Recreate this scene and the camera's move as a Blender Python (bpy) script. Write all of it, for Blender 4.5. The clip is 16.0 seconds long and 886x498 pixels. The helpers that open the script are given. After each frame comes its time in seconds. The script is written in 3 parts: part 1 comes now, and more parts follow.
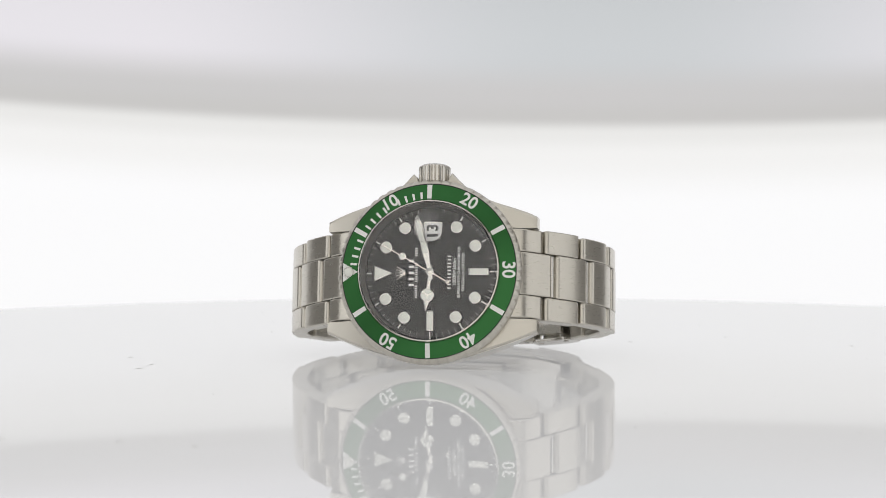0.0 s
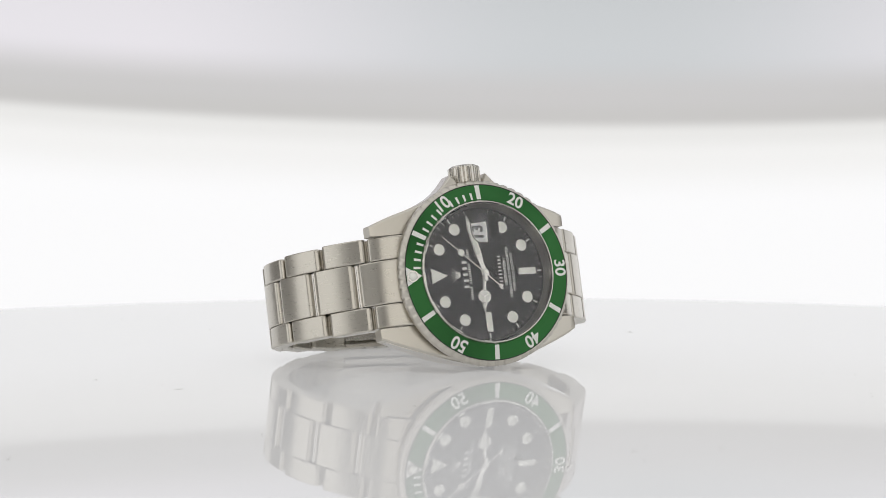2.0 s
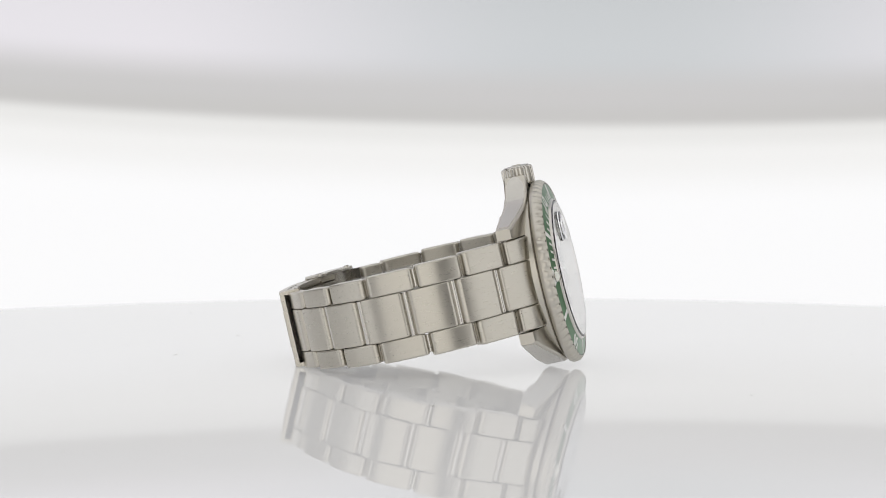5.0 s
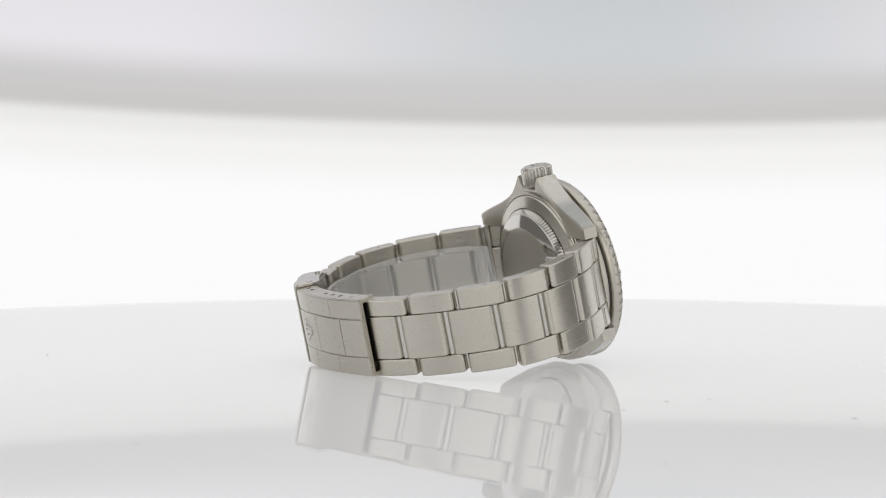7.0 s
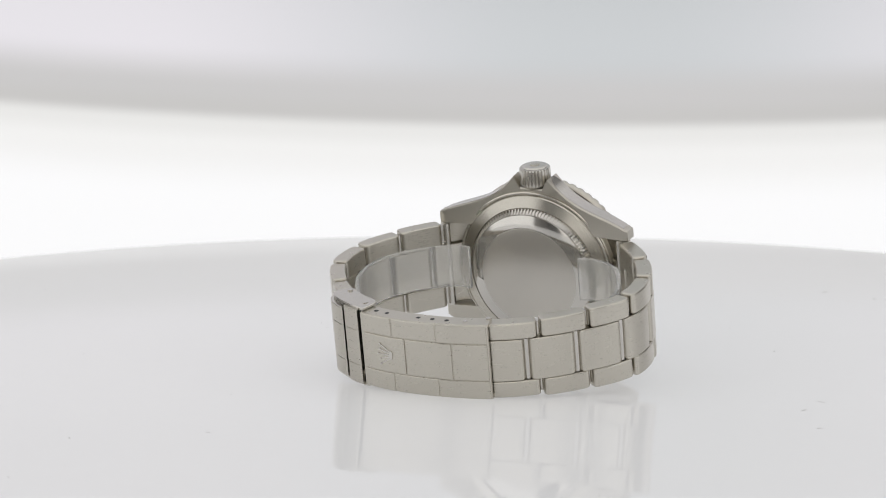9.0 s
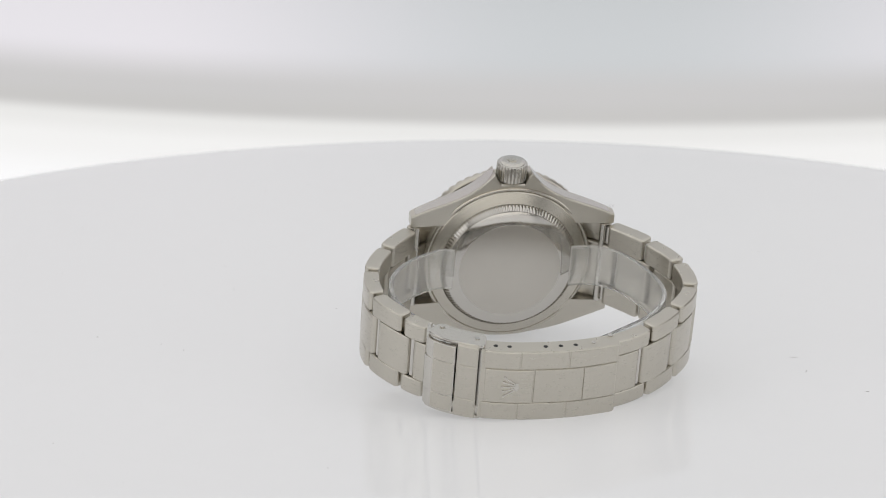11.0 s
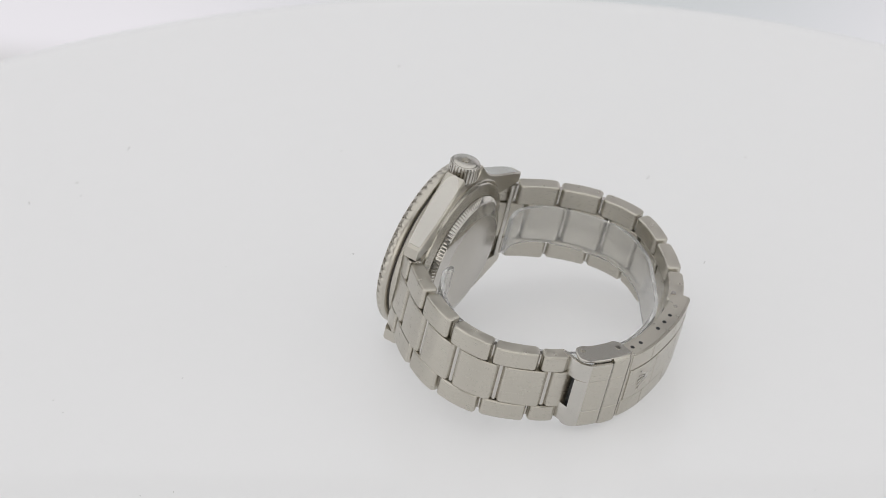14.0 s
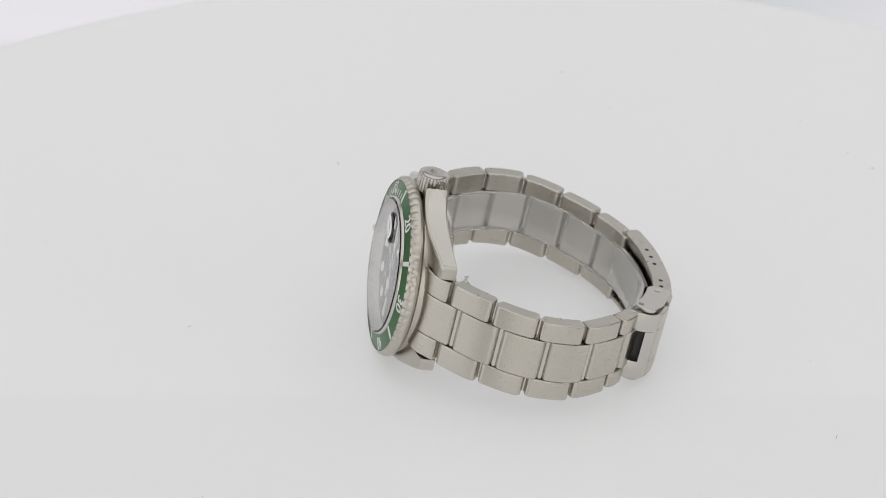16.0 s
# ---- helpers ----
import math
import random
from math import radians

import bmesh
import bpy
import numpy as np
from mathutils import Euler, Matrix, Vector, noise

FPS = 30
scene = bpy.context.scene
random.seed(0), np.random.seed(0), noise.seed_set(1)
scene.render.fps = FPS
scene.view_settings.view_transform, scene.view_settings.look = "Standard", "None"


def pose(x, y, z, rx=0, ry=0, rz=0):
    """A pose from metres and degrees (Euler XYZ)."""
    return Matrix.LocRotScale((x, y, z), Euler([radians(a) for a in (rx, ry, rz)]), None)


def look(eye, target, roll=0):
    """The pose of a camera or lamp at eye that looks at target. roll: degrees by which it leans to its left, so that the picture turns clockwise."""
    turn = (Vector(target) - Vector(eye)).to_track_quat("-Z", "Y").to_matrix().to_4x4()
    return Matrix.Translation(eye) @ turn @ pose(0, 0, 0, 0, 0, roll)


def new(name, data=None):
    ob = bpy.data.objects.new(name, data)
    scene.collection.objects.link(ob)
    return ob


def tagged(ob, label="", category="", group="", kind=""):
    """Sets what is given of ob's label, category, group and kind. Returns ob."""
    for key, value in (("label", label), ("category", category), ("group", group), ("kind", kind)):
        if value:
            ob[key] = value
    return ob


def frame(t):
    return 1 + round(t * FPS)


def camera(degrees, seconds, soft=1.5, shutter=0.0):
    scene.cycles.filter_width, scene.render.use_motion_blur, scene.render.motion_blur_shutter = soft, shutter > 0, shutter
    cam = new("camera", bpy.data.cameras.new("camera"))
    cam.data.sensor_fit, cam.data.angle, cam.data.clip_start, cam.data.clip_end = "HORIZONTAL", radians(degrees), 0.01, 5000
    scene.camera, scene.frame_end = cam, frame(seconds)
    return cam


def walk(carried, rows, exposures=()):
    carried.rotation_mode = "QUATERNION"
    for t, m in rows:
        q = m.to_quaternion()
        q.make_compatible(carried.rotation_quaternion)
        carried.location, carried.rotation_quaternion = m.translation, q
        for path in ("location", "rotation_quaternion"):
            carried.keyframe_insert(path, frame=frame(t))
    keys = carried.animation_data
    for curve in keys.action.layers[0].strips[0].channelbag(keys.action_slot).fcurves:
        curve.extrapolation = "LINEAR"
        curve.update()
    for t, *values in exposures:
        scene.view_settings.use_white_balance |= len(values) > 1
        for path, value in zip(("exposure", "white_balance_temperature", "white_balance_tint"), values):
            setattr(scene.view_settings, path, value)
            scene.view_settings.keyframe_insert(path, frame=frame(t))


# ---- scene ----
cam = camera(17.03, 16.0, soft=0.9)
cam.data.dof.use_dof, cam.data.dof.focus_distance, cam.data.dof.aperture_fstop = True, 0.652, 32

# ---- the walk: a swing arm carries the camera and, opposite to it, the self-glowing backdrop ----
PIVOT = Matrix.Translation((0, 0.0038, 0.0172))
ARM = [(0.0, 0.0), (3.5, 0.0), (7.0, 0.0), (7.5, 0.4), (8.0, 1.35), (8.5, 3.4), (9.0, 5.4), (10.0, 9.6), (11.0, 13.7), (11.5, 15.8),
       (12.0, 18.1), (12.5, 20.2), (13.0, 22.2), (13.5, 24.25), (14.0, 26.25), (14.4, 27.4), (14.8, 27.7), (15.4, 27.75), (16.0, 27.8)]
SPIN = [(t, 18.104 * t) for t in (0.0, 4.0, 8.0, 12.0, 16.0)]


def arm(angle):
    """What the swing arm does to a thing mounted on it."""
    return PIVOT @ pose(0, 0, 0, -angle) @ PIVOT.inverted()


EYE = pose(-0.0086, -0.6690, 0.0625, 90 - 3.178, 0, 0)
walk(cam, [(t, arm(a) @ EYE) for t, a in ARM])

# ---- light: a white tent with softboxes above and at the sides ----
world = bpy.data.worlds.new("studio")
world.use_nodes = True
world.node_tree.nodes["Background"].inputs["Color"].default_value = (0.95, 0.97, 1.0, 1)
world.node_tree.nodes["Background"].inputs["Strength"].default_value = 0.3
scene.world = world


def softbox(name, eye, target, w, h, power, colour=(1, 1, 1)):
    data = bpy.data.lights.new(name, "AREA")
    data.shape, data.size, data.size_y, data.energy, data.color = "RECTANGLE", w, h, power, colour
    ob = new(name, data)
    ob.matrix_basis = look(eye, target)
    return ob


softbox("softbox_top", (0, 0.0, 1.25), (0, 0, 0), 2.7, 2.7, 16.7)
softbox("softbox_side", (-1.45, -0.45, 0.38), (0, -0.1, 0.1), 1.5, 1.3, 5.2)
softbox("softbox_side", (1.45, -0.45, 0.38), (0, -0.1, 0.1), 1.5, 1.3, 4.4)
softbox("softbox_front", (0, -1.8, 0.35), (0, 0, 0.1), 2.3, 1.4, 9.4, (1, 0.97, 0.92))


# ---- materials ----
def material(name, colour, rough=0.5, metal=0.0, **inputs):
    m = bpy.data.materials.new(name)
    m.use_nodes = True
    b = m.node_tree.nodes["Principled BSDF"]
    b.inputs["Base Color"].default_value = (*colour, 1)
    b.inputs["Roughness"].default_value = rough
    b.inputs["Metallic"].default_value = metal
    for k, v in inputs.items():
        b.inputs[k.replace("_", " ")].default_value = v
    return m


def grain(m, stretch, size, rough, bump, tint=0.06):
    """Brushed or worn surface: fine stretched grain on roughness and relief, broad stains on colour."""
    t = m.node_tree
    n, l = t.nodes, t.links
    b = n["Principled BSDF"]
    co = n.new("ShaderNodeTexCoord")
    mp = n.new("ShaderNodeMapping")
    mp.inputs["Scale"].default_value = stretch
    l.new(co.outputs["Object"], mp.inputs["Vector"])
    fine = n.new("ShaderNodeTexNoise")
    fine.inputs["Scale"].default_value = size
    fine.inputs["Detail"].default_value = 4
    l.new(mp.outputs["Vector"], fine.inputs["Vector"])
    broad = n.new("ShaderNodeTexNoise")
    broad.inputs["Scale"].default_value = 160
    broad.inputs["Detail"].default_value = 3
    l.new(co.outputs["Object"], broad.inputs["Vector"])
    mr = n.new("ShaderNodeMapRange")
    mr.inputs["To Min"].default_value, mr.inputs["To Max"].default_value = rough
    l.new(fine.outputs["Fac"], mr.inputs["Value"])
    l.new(mr.outputs["Result"], b.inputs["Roughness"])
    mix = n.new("ShaderNodeMix")
    mix.data_type, mix.blend_type = "RGBA", "MULTIPLY"
    c = tuple(b.inputs["Base Color"].default_value)
    mix.inputs[6].default_value = c
    ramp = n.new("ShaderNodeMapRange")
    ramp.inputs["To Min"].default_value, ramp.inputs["To Max"].default_value = 1 - 2 * tint, 1.0
    l.new(broad.outputs["Fac"], ramp.inputs["Value"])
    mix.inputs[0].default_value = 1.0
    l.new(ramp.outputs["Result"], mix.inputs[7])
    l.new(mix.outputs[2], b.inputs["Base Color"])
    if not bump:
        return m
    bp = n.new("ShaderNodeBump")
    bp.inputs["Strength"].default_value, bp.inputs["Distance"].default_value = bump, 0.00003
    l.new(fine.outputs["Fac"], bp.inputs["Height"])
    l.new(bp.outputs["Normal"], b.inputs["Normal"])
    return m


STEEL = (0.58, 0.552, 0.492)
brushed = grain(material("brushed_steel", STEEL, 0.3, 1.0), (1, 0.05, 0.05), 9000, (0.265, 0.29), 0.0, 0.02)
brushed_case = grain(material("brushed_case_steel", STEEL, 0.3, 1.0), (0.06, 1, 1), 9000, (0.275, 0.295), 0.0, 0.02)
polished = grain(material("polished_steel", (0.63, 0.61, 0.575), 0.1, 1.0), (1, 1, 1), 700, (0.07, 0.12), 0.0, 0.03)
satin = grain(material("satin_steel", (0.62, 0.60, 0.56), 0.22, 1.0), (1, 1, 1), 1500, (0.19, 0.22), 0.0, 0.03)
dark_gap = material("gap_shadow_steel", (0.12, 0.115, 0.11), 0.6, 0.6)
disc_steel = grain(material("straight_brushed_steel", (0.60, 0.575, 0.53), 0.3, 1.0), (0.05, 1, 1), 5000, (0.27, 0.30), 0.0, 0.03)
green = grain(material("green_anodised_aluminium", (0.040, 0.155, 0.047), 0.34, 0.9), (1, 1, 1), 3000, (0.30, 0.36), 0.0, 0.06)
black_dial = grain(material("black_lacquer_dial", (0.012, 0.012, 0.013), 0.25, Specular_IOR_Level=0.33), (1, 1, 1), 3000, (0.2, 0.28), 0.0, 0.05)
lume = grain(material("luminous_paint", (0.82, 0.83, 0.76), 0.55), (1, 1, 1), 5000, (0.5, 0.65), 0.1, 0.03)
silver_print = material("silver_print", (0.78, 0.78, 0.75), 0.45, 0.2)
white_gold = material("white_gold", (0.75, 0.74, 0.70), 0.18, 1.0)
date_paper = material("white_date_disc", (0.82, 0.82, 0.80), 0.6)
# black for print, and for shade painted into holes and the lock window
ink_and_shade = material("black_ink_and_shade", (0.015, 0.015, 0.015), 0.5)
rehaut_steel = grain(material("satin_flange", (0.62, 0.60, 0.57), 0.35, 1.0), (1, 1, 1), 4000, (0.33, 0.4), 0.0)
etched_steel = material("etched_steel", (0.42, 0.41, 0.39), 0.5, 1.0)
crystal = material("sapphire_crystal", (1, 1, 1), 0.0, 0.0, IOR=1.4, Transmission_Weight=1.0)
plastic = material("milky_clear_plastic", (0.93, 0.93, 0.92), 0.2, 0.0, IOR=1.25, Transmission_Weight=0.85)
# emission added to the plate's colour lightens the shade under the watch
acrylic = grain(material("glowing_white_acrylic", (0.49, 0.49, 0.495), 0.6, 0.0, Specular_IOR_Level=0.0, Coat_Weight=0.8, Coat_IOR=1.33, Coat_Roughness=0.0, Emission_Color=(1, 1, 1.01, 1), Emission_Strength=0.35), (1, 1, 1), 30, (0.55, 0.65), 0.0, 0.01)
dust = material("dust_speck", (0.30, 0.29, 0.28), 0.9)
tent_cloth = grain(material("white_tent_cloth", (0.48, 0.47, 0.455), 0.9), (1, 1, 1), 400, (0.85, 0.95), 0.1, 0.03)
grey_cloth = grain(material("grey_unseen_wall", (0.35, 0.35, 0.35), 0.9), (1, 1, 1), 400, (0.85, 0.95), 0.1, 0.05)
stand_grey = grain(material("grey_powder_coat", (0.30, 0.30, 0.31), 0.5), (1, 1, 1), 900, (0.45, 0.6), 0.1, 0.05)


def circular(m, amount, axis="Z", rotation=0.0):
    """Grain that runs in circles round the part's axis."""
    n, l = m.node_tree.nodes, m.node_tree.links
    t = n.new("ShaderNodeTangent")
    t.direction_type, t.axis = "RADIAL", axis
    l.new(t.outputs["Tangent"], n["Principled BSDF"].inputs["Tangent"])
    n["Principled BSDF"].inputs["Anisotropic"].default_value = amount
    n["Principled BSDF"].inputs["Anisotropic Rotation"].default_value = rotation
    return m


circular(green, 0.75, "Z", 0.25)
circular(brushed, 0.5, "X", 0.25)
turned_steel = circular(grain(material("circular_brushed_steel", STEEL, 0.3, 1.0), (1, 1, 1), 4000, (0.23, 0.25), 0.0, 0.025), 0.8, "Z", 0.25)


def backdrop_light():
    """A backdrop with its light and shade painted in as glow: white lower field, a dimmer seam, and an upper field that
    pales to both sides.
    """
    m = bpy.data.materials.new("glowing_backdrop")
    m.use_nodes = True
    t = m.node_tree
    n, l = t.nodes, t.links
    b = n["Principled BSDF"]
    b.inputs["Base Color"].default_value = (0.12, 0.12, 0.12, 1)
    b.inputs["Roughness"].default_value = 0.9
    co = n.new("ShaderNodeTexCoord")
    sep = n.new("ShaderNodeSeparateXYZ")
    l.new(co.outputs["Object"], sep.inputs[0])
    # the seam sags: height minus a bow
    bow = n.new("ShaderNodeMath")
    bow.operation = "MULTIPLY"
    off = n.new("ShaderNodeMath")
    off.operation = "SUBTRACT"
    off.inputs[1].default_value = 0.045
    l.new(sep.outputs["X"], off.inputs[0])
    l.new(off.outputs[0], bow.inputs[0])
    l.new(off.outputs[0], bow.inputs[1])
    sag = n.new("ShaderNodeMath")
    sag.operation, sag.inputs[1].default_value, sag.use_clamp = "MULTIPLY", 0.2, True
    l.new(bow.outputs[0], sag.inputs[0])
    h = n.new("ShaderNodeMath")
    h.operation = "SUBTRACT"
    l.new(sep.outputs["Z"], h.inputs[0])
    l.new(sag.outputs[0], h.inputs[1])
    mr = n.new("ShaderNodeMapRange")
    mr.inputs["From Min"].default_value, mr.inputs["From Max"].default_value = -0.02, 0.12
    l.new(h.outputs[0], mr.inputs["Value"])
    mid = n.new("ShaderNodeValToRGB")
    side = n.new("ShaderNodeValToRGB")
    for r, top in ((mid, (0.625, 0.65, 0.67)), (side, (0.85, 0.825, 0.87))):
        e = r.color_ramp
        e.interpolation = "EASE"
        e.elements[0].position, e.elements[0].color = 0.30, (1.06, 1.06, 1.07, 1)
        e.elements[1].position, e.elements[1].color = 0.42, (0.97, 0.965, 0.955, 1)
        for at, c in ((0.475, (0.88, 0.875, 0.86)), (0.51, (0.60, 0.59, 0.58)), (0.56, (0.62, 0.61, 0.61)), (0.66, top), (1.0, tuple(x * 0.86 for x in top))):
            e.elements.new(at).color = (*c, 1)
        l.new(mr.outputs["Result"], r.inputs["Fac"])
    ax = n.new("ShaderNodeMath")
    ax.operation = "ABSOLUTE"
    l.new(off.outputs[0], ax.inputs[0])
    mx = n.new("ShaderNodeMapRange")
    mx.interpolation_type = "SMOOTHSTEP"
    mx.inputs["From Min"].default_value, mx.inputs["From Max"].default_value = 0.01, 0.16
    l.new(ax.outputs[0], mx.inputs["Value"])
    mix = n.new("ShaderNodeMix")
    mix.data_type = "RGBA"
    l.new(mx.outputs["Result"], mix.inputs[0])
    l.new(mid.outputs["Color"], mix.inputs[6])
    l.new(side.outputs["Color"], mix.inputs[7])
    # the painted brightness is emitted by the sheet itself
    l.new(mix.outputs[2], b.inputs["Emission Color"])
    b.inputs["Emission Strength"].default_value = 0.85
    return m


backdrop_glow = backdrop_light()


# ---- mesh helpers; the watch is drawn in millimetres: x towards 3 o'clock, y towards 12, z out of the dial ----
MM = 0.001


def mesh_of(name, bm, mat, smooth=35, scale=MM):
    bmesh.ops.recalc_face_normals(bm, faces=bm.faces)
    bmesh.ops.scale(bm, vec=(scale,) * 3, verts=bm.verts)
    limit = radians(smooth)
    for f in bm.faces:
        f.smooth = smooth > 0
    for e in bm.edges:
        if len(e.link_faces) == 2 and e.calc_face_angle(0) > limit:
            e.smooth = False
    me = bpy.data.meshes.new(name)
    bm.to_mesh(me)
    bm.free()
    me.materials.append(mat)
    return me


def lathe(profile, seg=96, bm=None, wave=None, ring=True):
    """Turn (r, z) round the z axis. wave(angle, r) may change the radius. ring: the profile closes on itself."""
    bm = bm or bmesh.new()
    rings = []
    for r, z in profile:
        if r < 1e-6:
            rings.append([bm.verts.new((0, 0, z))])
            continue
        row = []
        for k in range(seg):
            a = 2 * math.pi * k / seg
            q = wave(a, r, z) if wave else r
            row.append(bm.verts.new((q * math.cos(a), q * math.sin(a), z)))
        rings.append(row)
    pairs = list(zip(rings, rings[1:])) + ([(rings[-1], rings[0])] if ring else [])
    for a, b in pairs:
        for k in range(seg):
            j = (k + 1) % seg
            if len(a) == 1 and len(b) == 1:
                continue
            if len(a) == 1:
                bm.faces.new((a[0], b[k], b[j]))
            elif len(b) == 1:
                bm.faces.new((a[k], a[j], b[0]))
            else:
                bm.faces.new((a[k], a[j], b[j], b[k]))
    return bm


def slab(points, z0, z1, bevel=0.0, bm=None):
    """An outline in x, y raised from z0 to z1, with the upper edge broken."""
    bm = bm or bmesh.new()
    a = [bm.verts.new((x, y, z0)) for x, y in points]
    b = [bm.verts.new((x, y, z1)) for x, y in points]
    top = bm.faces.new(b)
    bm.faces.new(a[::-1])
    for k in range(len(a)):
        j = (k + 1) % len(a)
        bm.faces.new((a[k], a[j], b[j], b[k]))
    if bevel:
        bmesh.ops.bevel(bm, geom=list(top.edges), offset=bevel, segments=2, affect="EDGES", profile=0.5)
    return bm


def sweep(rings, bm=None):
    """Skin equal closed rings of points and cap both ends."""
    bm = bm or bmesh.new()
    rows = [[bm.verts.new(p) for p in ring] for ring in rings]
    n = len(rows[0])
    for a, b in zip(rows, rows[1:]):
        for k in range(n):
            j = (k + 1) % n
            bm.faces.new((a[k], a[j], b[j], b[k]))
    bm.faces.new(rows[0][::-1])
    bm.faces.new(rows[-1])
    return bm


def chamfered(x0, x1, d0, d1, c):
    """A broken-edged rectangle, with a second point close to each corner that keeps the flats flat."""
    e = 0.12
    return [(x0 + c, d0), (x0 + c + e, d0), (x1 - c - e, d0), (x1 - c, d0), (x1 - 0.3 * c, d0 + 0.3 * c), (x1, d0 + c), (x1, d0 + c + e), (x1, d1 - c - e),
            (x1, d1 - c), (x1 - c, d1), (x1 - c - e, d1), (x0 + c + e, d1), (x0 + c, d1), (x0, d1 - c), (x0, d1 - c - e), (x0, d0 + c + e), (x0, d0 + c), (x0 + 0.3 * c, d0 + 0.3 * c)]


def disc(r, z0, z1, x=0, y=0, seg=28, bevel=0.0, bm=None):
    return slab([(x + r * math.cos(2 * math.pi * k / seg), y + r * math.sin(2 * math.pi * k / seg)) for k in range(seg)], z0, z1, bevel, bm)


def turned(points, degrees_cw, r=0.0):
    """Points of a mark whose top looks outward, moved r out along the hour direction, clockwise from 12."""
    a = radians(degrees_cw)
    ux, uy = math.sin(a), math.cos(a)
    return [(x * uy + (y + r) * ux, -x * ux + (y + r) * uy) for x, y in points]


class Loop:
    """A smooth line through control points in (y, z), by its length."""

    def __init__(self, points):
        p = [Vector(q) for q in points]
        p = [2 * p[0] - p[1]] + p + [2 * p[-1] - p[-2]]
        self.pts = []
        for k in range(1, len(p) - 2):
            for i in range(24):
                t = i / 24
                a, b, c, d = p[k - 1:k + 3]
                self.pts.append(0.5 * (2 * b + (c - a) * t + (2 * a - 5 * b + 4 * c - d) * t * t + (3 * b - a - 3 * c + d) * t ** 3))
        self.pts.append(p[-2])
        self.s = [0.0]
        for a, b in zip(self.pts, self.pts[1:]):
            self.s.append(self.s[-1] + (b - a).length)
        self.length = self.s[-1]

    def at(self, s):
        s = min(max(s, 0.0), self.length)
        k = min(int(np.searchsorted(self.s, s, side="right")) - 1, len(self.pts) - 2)
        f = (s - self.s[k]) / max(self.s[k + 1] - self.s[k], 1e-9)
        return self.pts[k].lerp(self.pts[k + 1], f)

    def way(self, s):
        a, b = self.at(max(s - 0.6, 0)), self.at(min(s + 0.6, self.length))
        return (b - a).normalized()


def strap_piece(loop, s0, s1, half, depth, sign, c=0.35, rings=5, straight=0.5, lift=0.0, section=None, nose=0.0, bulge=0.0):
    """A link that follows the loop from s0 to s1. half: (x0, x1). depth: thickness inwards. sign: which side is outwards. nose: radius of the rounded ends."""
    p0, p1 = loop.at(s0), loop.at(s1)
    span, r = s1 - s0, nose or c
    ends = (0.0, 0.05 * r, 0.2 * r, 0.5 * r, r, r + 0.12)
    stops = [e / span for e in ends] + [k / (rings - 1) for k in range(1, rings - 1)] + [1 - e / span for e in reversed(ends)]
    stops = sorted(stops)
    out = []
    for f in stops:
        s = s0 + span * f
        p = loop.at(s).lerp(p0.lerp(p1, f), straight)
        w = loop.way(s).lerp((p1 - p0).normalized(), straight).normalized()
        nrm = Vector((w[1], -w[0])) * sign
        e = min(f, 1 - f) * span
        inset = max(0.0, r - math.sqrt(max(0.0, r * r - max(0.0, r - e) ** 2)))
        up = lift + bulge * (1 - (2 * f - 1) ** 2)
        sec = section or chamfered(half[0] + inset * 0.25, half[1] - inset * 0.25, inset - up, depth - inset * 0.85, c)
        out.append([(x, p[0] - nrm[0] * d, p[1] - nrm[1] * d) for x, d in sec])
    return sweep(out)


# ---- the watch's place on the turntable: crown up, resting on its 9 o'clock side and the clasp's edge ----
TABLE = 62.5
AX_U, AX_V, AX_N = Vector((0.98204, -0.18851, -0.00745)), Vector((0.04883, 0.21582, 0.97521)), Vector((-0.18223, -0.95806, 0.22115))
SEAT = Matrix((AX_V, -AX_U, AX_N)).transposed().to_4x4()
SEAT.translation = Vector((-11.925, -17.992, TABLE - 41.022)) * MM
SEAT = SEAT @ pose(0, -0.2 * MM, 0, 0, 0, 2.1)

watch = tagged(new("wristwatch"), "steel diver's wristwatch with green bezel, standing on its side", "wristwatch")


def part(name, bm, mat, parent, label="", smooth=35):
    ob = new(name, mesh_of(name, bm, mat, smooth) if isinstance(bm, bmesh.types.BMesh) else bm)
    ob.parent = parent
    if parent is watch:
        ob.matrix_basis = SEAT
    return tagged(ob, label)


def lettering(text, size, depth=0.03, tall=1.0, wide=1.0, bold=0.0):
    """Built-in lettering as a flat raised mesh centred on the origin, read upright."""
    data = bpy.data.curves.new("lettering", "FONT")
    data.body, data.size, data.align_x, data.align_y, data.extrude = text, size, "CENTER", "CENTER", depth
    data.resolution_u, data.offset = 4, bold
    ob = bpy.data.objects.new("lettering", data)
    scene.collection.objects.link(ob)
    me = bpy.data.meshes.new_from_object(ob.evaluated_get(bpy.context.evaluated_depsgraph_get()))
    bpy.data.objects.remove(ob)
    bm = bmesh.new()
    bm.from_mesh(me)
    bpy.data.meshes.remove(me)
    bmesh.ops.scale(bm, vec=(wide, tall, 1), verts=bm.verts)
    return bm


def moved(bm, m):
    bmesh.ops.transform(bm, matrix=m, verts=bm.verts)
    return bm


def hour(degrees_cw, r, z, tilt=0.0):
    """Pose with the top outward at an hour direction, clockwise from 12."""
    return pose(0, 0, 0, 0, 0, -degrees_cw) @ pose(0, r, z) @ pose(0, 0, 0, tilt, 0, 0)


